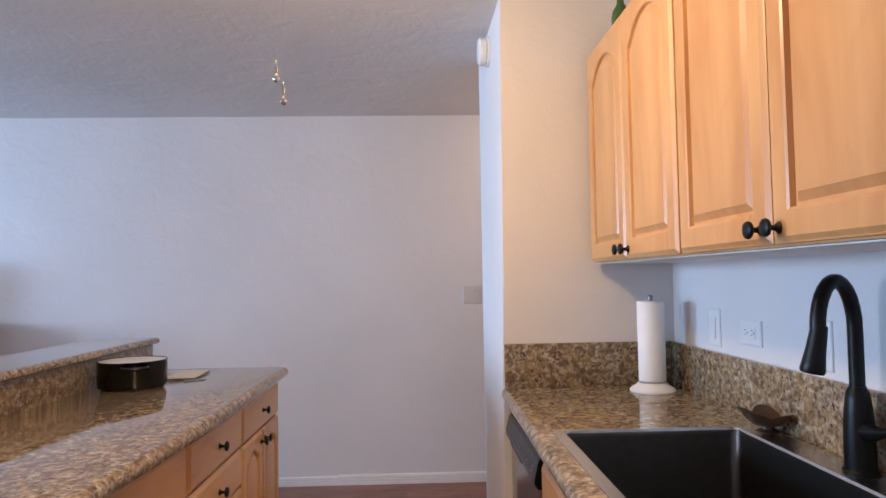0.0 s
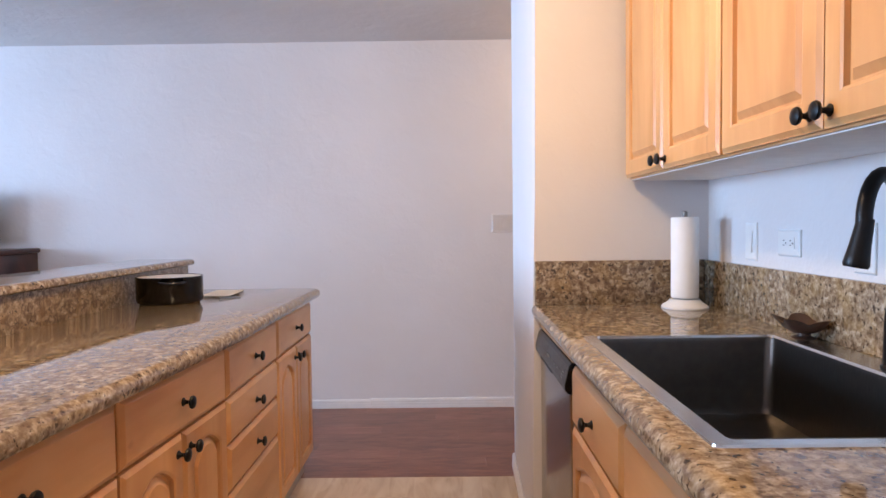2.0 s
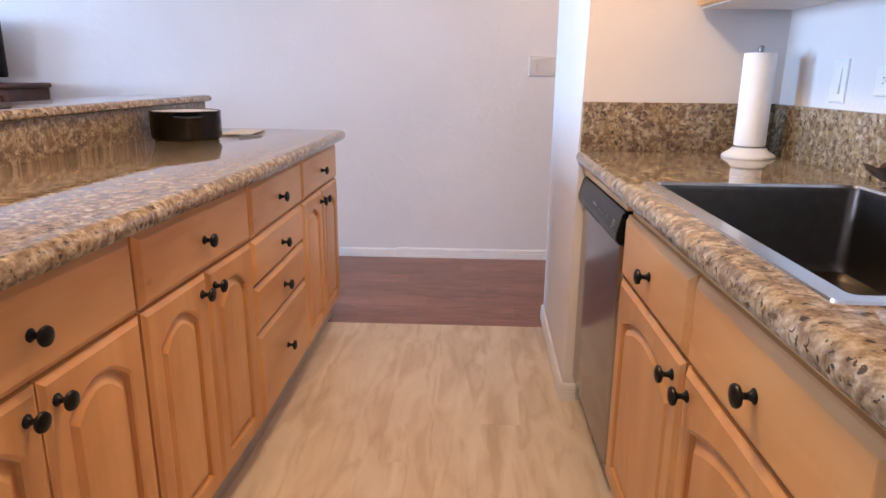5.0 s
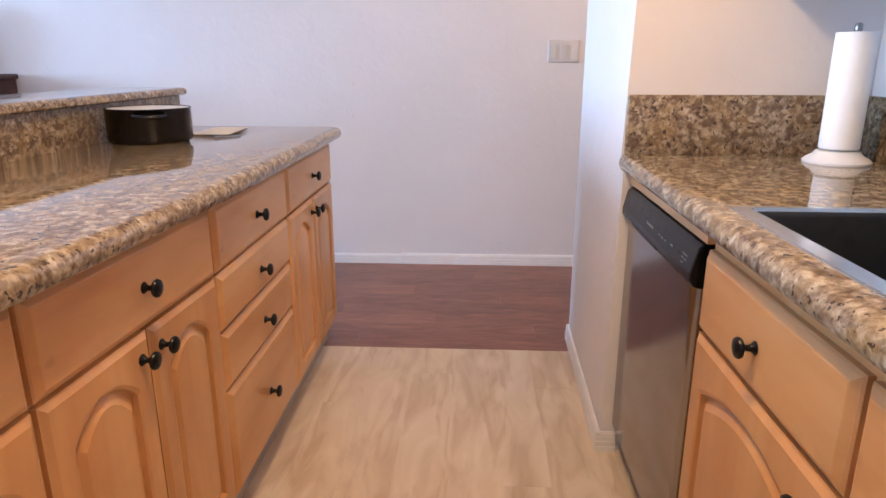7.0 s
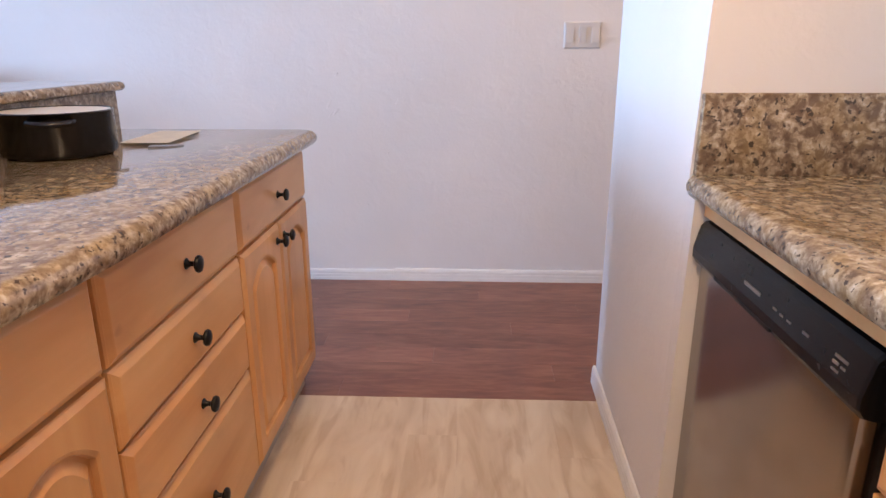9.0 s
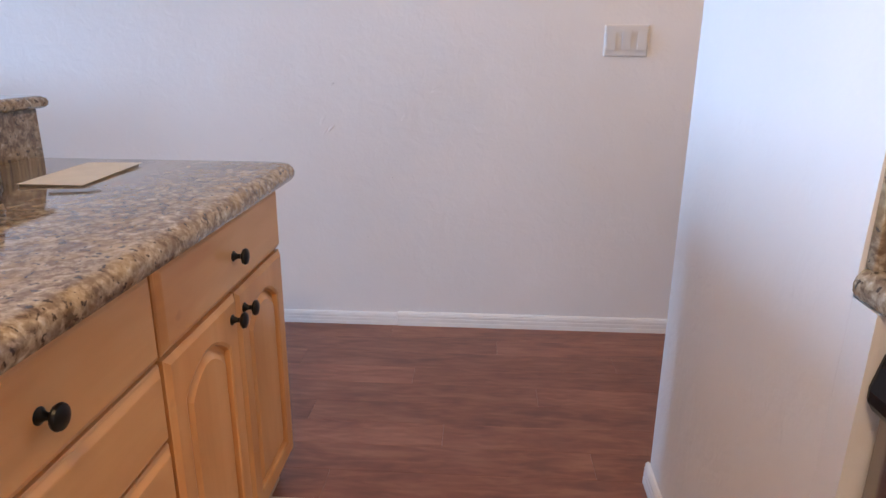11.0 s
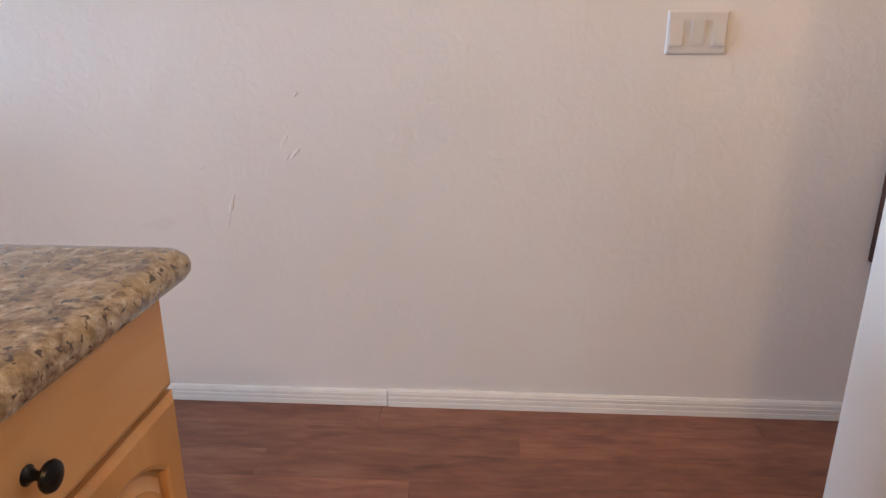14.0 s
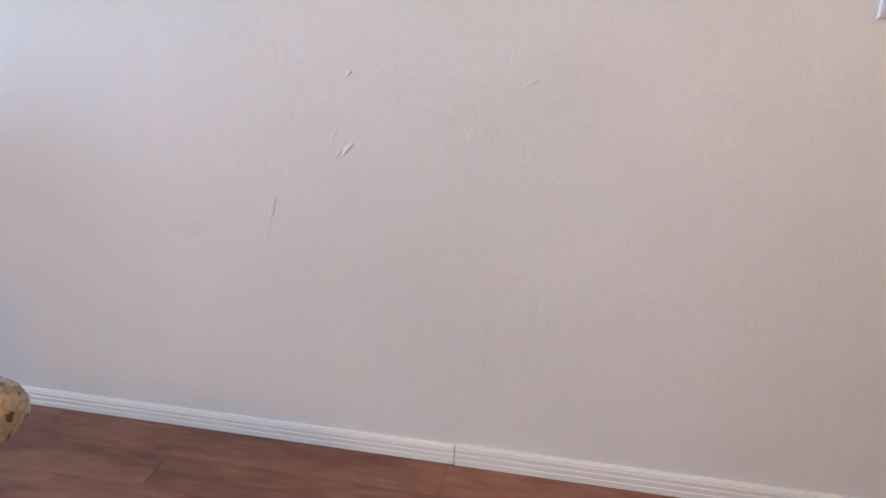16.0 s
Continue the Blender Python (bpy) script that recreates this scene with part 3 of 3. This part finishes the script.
# ---- things on the worktops ----
def towel_holder():
    t = thing("paper_towel_holder", pose(0.757, 2.3, TOP), "white kitchen paper roll on a white ceramic stand", "paper towels")
    part(t, "stand", lathe("stand", [(0.078, 0), (0.079, 0.005), (0.072, 0.012), (0.058, 0.02), (0.05, 0.03), (0.02, 0.034), (0.008, 0.034), (0.007, 0.325), (0.001, 0.325)], WHITE, 32))
    prof = [(0.02, 0.036), (0.0455, 0.036), (0.0465, 0.04)] + [(0.0465, 0.05 + 0.01 * k) for k in range(26)] + [(0.0463, 0.314), (0.02, 0.316)]
    part(t, "paper_roll", lathe("paper_roll", prof, PAPER, 32))
    part(t, "finial", lathe("finial", [(0.008, 0.316), (0.009, 0.32), (0.009, 0.332), (0.006, 0.336), (0.001, 0.336)], GREY, 16))


towel_holder()


def leaf_dish():
    d = thing("leaf_dish", pose(0.83, 1.675, TOP), "dark brown leaf-shaped metal dish by the sink", "dish")
    part(d, "foot", lathe("foot", [(0.03, 0), (0.03, 0.004), (0.016, 0.01), (0.014, 0.02), (0.001, 0.02)], BRONZE))
    rings = []
    n = 48
    for r, z in ((0.004, 0.016), (0.025, 0.018), (0.045, 0.028), (0.06, 0.046), (0.063, 0.05), (0.058, 0.047), (0.043, 0.031), (0.024, 0.0215), (0.004, 0.0205)):
        loop = []
        for i in range(n):
            a = 2 * math.pi * i / n
            k = abs(math.cos(2.5 * a))
            s = 1 + 0.34 * (k ** 1.6 - 0.5) * (r / 0.06)
            loop.append((r * s * math.cos(a), r * s * math.sin(a), z + 0.014 * (k - 0.5) * (r / 0.06) ** 2))
        rings.append(loop)
    part(d, "bowl", loft("bowl", rings, BRONZE, True, True, True))


leaf_dish()


def saucepan():
    p = thing("saucepan", pose(-1.188, 2.64, TOP, 0, 0, 27), "dark metal cooking pot with a pale lining", "pot")
    r = 0.126
    part(p, "shell", lathe("shell", [(0.001, 0), (r - 0.014, 0), (r - 0.005, 0.004), (r, 0.014), (r, 0.1), (r + 0.002, 0.104), (r - 0.002, 0.106), (r - 0.004, 0.102)], POT, 48))
    part(p, "lining", lathe("lining", [(r - 0.0045, 0.1035), (r - 0.005, 0.1), (r - 0.006, 0.092), (r - 0.03, 0.088), (0.001, 0.087)], CREAM, 48), None, "cream lining")
    for s in (-1, 1):
        pts = [(0.045 * math.cos(math.pi * i / 8), s * (r - 0.004 + 0.03 * math.sin(math.pi * i / 8)), 0.088 - 0.004 * math.sin(math.pi * i / 8)) for i in range(9)]
        part(p, "handle", tube("handle", pts, 0.0065, POT, 10), pose(0, 0, 0))


saucepan()


def sheet(name, pts, thick, mat):
    return loft(name, [[(x, y, z) for x, y, z in pts], [(x, y, z + thick) for x, y, z in pts]], mat)


card = thing("folded_card", pose(-1.055, 2.92, TOP), "cream folded card lying on the worktop", "paper")
part(card, "lower_leaf", sheet("lower_leaf", [(-0.088, -0.09, 0.0), (0.04, -0.095, 0.0), (0.025, 0.158, 0.0), (-0.098, 0.158, 0.0)], 0.0006, CARD))
part(card, "upper_leaf", sheet("upper_leaf", [(-0.09, -0.095, 0.0007), (0.048, -0.1, 0.002), (0.03, 0.165, 0.002), (-0.1, 0.162, 0.0007)], 0.0006, CARD))
single("metal_tag", sheet("metal_tag", [(0, 0, 0), (0.07, 0.005, 0), (0.085, 0.02, 0), (0.07, 0.035, 0), (0, 0.03, 0)], 0.002, GREY), pose(-1.03, 2.75, TOP, 0, 0, 12), "flat grey metal key tag on the worktop", "tag")


# ---- wall plates, detector, pull chains ----
def plate(name, m, w, h, insets, label, mat=WHITE):
    """A cover plate facing -y with its back at y 0; insets: (x0, x1, z0, z1, proud, slope)."""
    p = thing(name, m, label, "switch" if "switch" in name else "socket")
    def r(i, y):
        return [(-w / 2 + i, y, -h / 2 + i), (w / 2 - i, y, -h / 2 + i), (w / 2 - i, y, h / 2 - i), (-w / 2 + i, y, h / 2 - i)]
    part(p, "cover", loft("cover", [r(0, 0), r(0, -0.003), r(0.002, -0.0055), r(0.006, -0.007)], mat))
    for x0, x1, z0, z1, a, b in insets:
        v = [(x0, -0.006, z0), (x1, -0.006, z0), (x1, -0.006, z1), (x0, -0.006, z1), (x0, -a, z0), (x1, -a, z0), (x1, -b, z1), (x0, -b, z1)]
        part(p, "rocker" if "switch" in name else "face", mesh("rocker", v, [(0, 3, 2, 1), (4, 5, 6, 7), (0, 1, 5, 4), (1, 2, 6, 5), (2, 3, 7, 6), (3, 0, 4, 7)], mat))
    return p


plate("light_switch", pose(0.303, FAR, 1.197), 0.166, 0.116, [(-0.058 + 0.046 * k - 0.0165, -0.058 + 0.046 * k + 0.0165, -0.034, 0.034, 0.0085 if k == 1.26 else 0.0135, 0.0135 if k == 1.26 else 0.0085) for k in (0, 1.26, 2.52)],
      "white three-gang rocker light switch on the wall", IVORY)
plate("light_switch", pose(SIDE, 2.09, 1.135, 0, 0, -90), 0.075, 0.118, [(-0.0165, 0.0165, -0.034, 0.034, 0.012, 0.0085)], "white single rocker switch above the upstand")
outlet = plate("wall_socket", pose(SIDE, 1.862, 1.137, 0, 0, -90), 0.118, 0.075, [(-0.034, 0.034, -0.0165, 0.0165, 0.0085, 0.0085)], "white double socket with pin slots above the upstand")
part(outlet, "pin_slots", boxes("pin_slots", [(x + dx, x + dx + 0.007, -0.0095, -0.008, z, z + 0.002) for x in (-0.024, 0.012) for dx, z in ((0, 0.006), (0, -0.007))] +
                                [(x, x + 0.004, -0.0095, -0.008, -0.002, 0.002) for x in (-0.011, 0.025)], BLACK), None, "black pin slots")
plate("wall_socket", pose(SIDE, 1.53, 1.135, 0, 0, -90), 0.075, 0.118, [(-0.0165, 0.0165, -0.034, 0.034, 0.0085, 0.0085)], "white socket plate behind the tap")

detector = thing("smoke_detector", pose(0.258, 2.8, 2.285, 0, 0, -90), "white round smoke detector high on the wall", "detector")
part(detector, "base", lathe("base", [(0.066, 0), (0.066, 0.01), (0.062, 0.012), (0.001, 0.012)], WHITE, 32, "y"))
part(detector, "cover", lathe("cover", [(0.06, 0.014), (0.062, 0.018), (0.06, 0.04), (0.05, 0.048), (0.001, 0.05)], WHITE, 32, "y"))
part(detector, "gap", lathe("gap", [(0.056, 0.011), (0.056, 0.015), (0.001, 0.015)], BLACK, 24, "y"), None, "dark vent gap")


def ceiling_lamp():
    c = thing("ceiling_lamp", pose(-0.35, 1.42, CEILING), "ceiling lamp with two thin pull chains", "lamp")
    part(c, "rose", lathe("rose", [(0.07, 0), (0.07, -0.02), (0.03, -0.05), (0.012, -0.06), (0.012, -0.1), (0.001, -0.1)], CHROME))
    for dx, dy, z in ((-0.007, 0.0, 1.737), (0.008, 0.0, 1.688)):
        part(c, "chain", tube("chain", [(dx, dy, -0.09), (dx, dy, z + 0.045 - CEILING)], 0.0003, CHROME, 6))
        part(c, "pendant", lathe("pendant", [(0.001, 0.045), (0.0025, 0.043), (0.004, 0.03), (0.0025, 0.02), (0.004, 0.014), (0.0075, 0.008), (0.0075, 0.002), (0.004, -0.003), (0.001, -0.004)], CHROME, 14), pose(dx, dy, z - CEILING))


ceiling_lamp()
single("green_bottle", lathe("green_bottle", [(0.03, 0), (0.033, 0.004), (0.033, 0.12), (0.03, 0.14), (0.013, 0.17), (0.012, 0.21), (0.014, 0.212), (0.013, 0.22), (0.001, 0.22)], GREENGLASS), pose(0.69, 2.33, 2.125),
       "green glass bottle on top of the wall cabinets", "bottle")


# ---- living room ----
def chest():
    c = thing("television_chest", pose(-3.35, 3.98, 0), "dark reddish-brown wooden chest of drawers", "chest")
    w, h = 0.64, 1.075
    part(c, "body", box("body", -w + 0.02, w - 0.02, -0.12, 0.26, 0.06, h - 0.03, DARKWOOD, 0.004))
    part(c, "top", box("top", -w, w, -0.15, 0.262, h - 0.03, h, DARKWOOD, 0.01, 3))
    part(c, "plinth", box("plinth", -w + 0.04, w - 0.04, -0.1, 0.25, 0, 0.06, DARKWOOD, 0.002))
    for k in range(4):
        for s in (-1, 1):
            d = part(c, "drawer_front", box("drawer_front", -0.285, 0.285, -0.018, 0, -0.105, 0.105, DARKWOOD, 0.005), pose(s * 0.3, -0.12, 0.2 + 0.235 * k))
            part(d, "knob", KNOB, pose(0, -0.018, 0))


chest()
tv = thing("television", pose(-3.42, 4.1, 1.075, 0, 0, 5), "black flat television on the dark chest", "television")
part(tv, "casing", box("casing", -0.5, 0.5, -0.03, 0.03, 0.03, 0.365, PLASTIC, 0.01))
part(tv, "screen", box("screen", -0.475, 0.475, -0.034, -0.0305, 0.055, 0.345, SCREEN, 0.001))
part(tv, "stand", joined("stand", [box("foot", -0.2, 0.2, -0.1, 0.1, 0, 0.014, PLASTIC, 0.005), box("post", -0.05, 0.05, -0.02, 0.02, 0.012, 0.05, PLASTIC)]))

panel = thing("hanging_frame", pose(1.1, FAR, 1.0), "dark reddish wooden frame hung low on the wall", "frame")
part(panel, "frame", boxes("frame", [(-0.215, -0.165, -0.03, 0, -0.455, 0.455), (0.165, 0.215, -0.03, 0, -0.455, 0.455), (-0.165, 0.165, -0.03, 0, -0.455, -0.405), (-0.165, 0.165, -0.03, 0, 0.405, 0.455)], DARKWOOD))
part(panel, "board", box("board", -0.165, 0.165, -0.012, 0, -0.405, 0.405, DARKWOOD))


# ---- plaster marks on the far wall ----
def ridge(x, z, length, wide, tilt, proud=0.0022):
    proud *= 0.7
    loops = []
    for k, (s, y) in enumerate(((1, 0), (0.75, proud * 0.7), (0.4, proud), (0.05, proud))):
        loop = []
        for i in range(16):
            a = 2 * math.pi * i / 16
            u, v = wide * s * math.cos(a) * (1 + 0.3 * math.sin(3 * a + x * 9)), length * s * math.sin(a) * (1 + 0.12 * math.cos(2 * a + z * 7))
            c, d = math.cos(tilt), math.sin(tilt)
            loop.append((u * c + v * d, -y, -u * d + v * c))
        loops.append(loop)
    part(wall_far, "plaster_ridge", loft("plaster_ridge", loops, WALL, True, True, True), pose(x, FAR + 0.0002, z))


ridge(-1.058, 0.69, 0.034, 0.007, 0.28, 0.003)
ridge(-1.072, 0.635, 0.03, 0.003, 0.3, 0.0015)
ridge(-0.848, 0.85, 0.026, 0.006, 0.75, 0.003)
ridge(-0.872, 0.838, 0.02, 0.004, 0.7)
ridge(-0.88, 0.885, 0.03, 0.008, 0.5, 0.0012)
ridge(-0.836, 1.024, 0.012, 0.004, 0.9, 0.003)
ridge(-0.602, 0.652, 0.005, 0.005, 0, 0.002)
ridge(-0.709, 0.394, 0.006, 0.005, 0.4, 0.002)
ridge(-1.14, 0.8, 0.014, 0.005, 0.9, 0.0012)
ridge(-0.42, 1.01, 0.03, 0.006, 1.1, 0.0012)
ridge(-0.55, 0.9, 0.022, 0.008, 0.6, 0.001)
ridge(-1.3, 0.62, 0.06, 0.02, 1.4, 0.0012)

# ---- floors, piece by piece ----
def planks(floor, mat, x0, x1, y0, y1, width, length, along, jitter, gap=0.0012, edge=0.0007):
    """Planks of one size along x or y, cut at the edges, each with a fine bevel."""
    cache = {}
    a0, a1, c0, c1 = (x0, x1, y0, y1) if along == "x" else (y0, y1, x0, x1)
    rng = random.Random(7)
    row, c = 0, c0
    while c < c1 - 1e-6:
        wd = min(width, c1 - c)
        a = a0 - length * ((row * jitter) % 1.0)
        while a < a1 - 1e-6:
            s, e = max(a, a0), min(a + length, a1)
            a += length
            if e - s < 0.02:
                continue
            key = (round(e - s, 4), round(wd, 4))
            if key not in cache:
                l, w = key
                dims = (l - gap, w - gap) if along == "x" else (w - gap, l - gap)
                hx, hy = dims[0] / 2, dims[1] / 2
                lo = [(-hx, -hy, -0.006), (hx, -hy, -0.006), (hx, hy, -0.006), (-hx, hy, -0.006)]
                md = [(x, y, -0.0006) for x, y, _ in lo]
                hi = [(x - math.copysign(edge, x), y - math.copysign(edge, y), 0) for x, y, _ in lo]
                cache[key] = loft("plank", [lo, md, hi], mat)
            mid = ((s + e) / 2, c + wd / 2) if along == "x" else (c + wd / 2, (s + e) / 2)
            part(floor, "plank", cache[key], pose(mid[0], mid[1], rng.uniform(-0.0001, 0.0)))
        c += width
        row += 1


floor_hall = tagged(new("floor_hall"), "reddish-brown wood laminate floor in narrow planks", kind="structure")
planks(floor_hall, LAMINATE, WEST, EAST, SEAM, FAR, 0.129, 1.21, "x", 0.37, 0.0005, 0.0004)
floor_kitchen = tagged(new("floor_kitchen"), "pale beige marbled vinyl plank floor", kind="structure")
planks(floor_kitchen, VINYL, -0.84, 0.36, -0.7, SEAM - 0.001, 0.152, 0.914, "y", 0.37, 0.0001, 0.0002)
structure("floor_kitchen_rest", boxes("floor_kitchen_rest", [(-1.32, SIDE, BACK, -0.702, -0.006, 0), (-1.32, -0.842, -0.7, SEAM - 0.002, -0.006, 0), (0.362, SIDE, -0.7, END, -0.006, 0)], VINYL), "pale beige vinyl floor")
structure("floor_living", box("floor_living", WEST, -1.322, BACK, SEAM - 0.002, -0.006, 0, LAMINATE), "reddish-brown laminate floor")
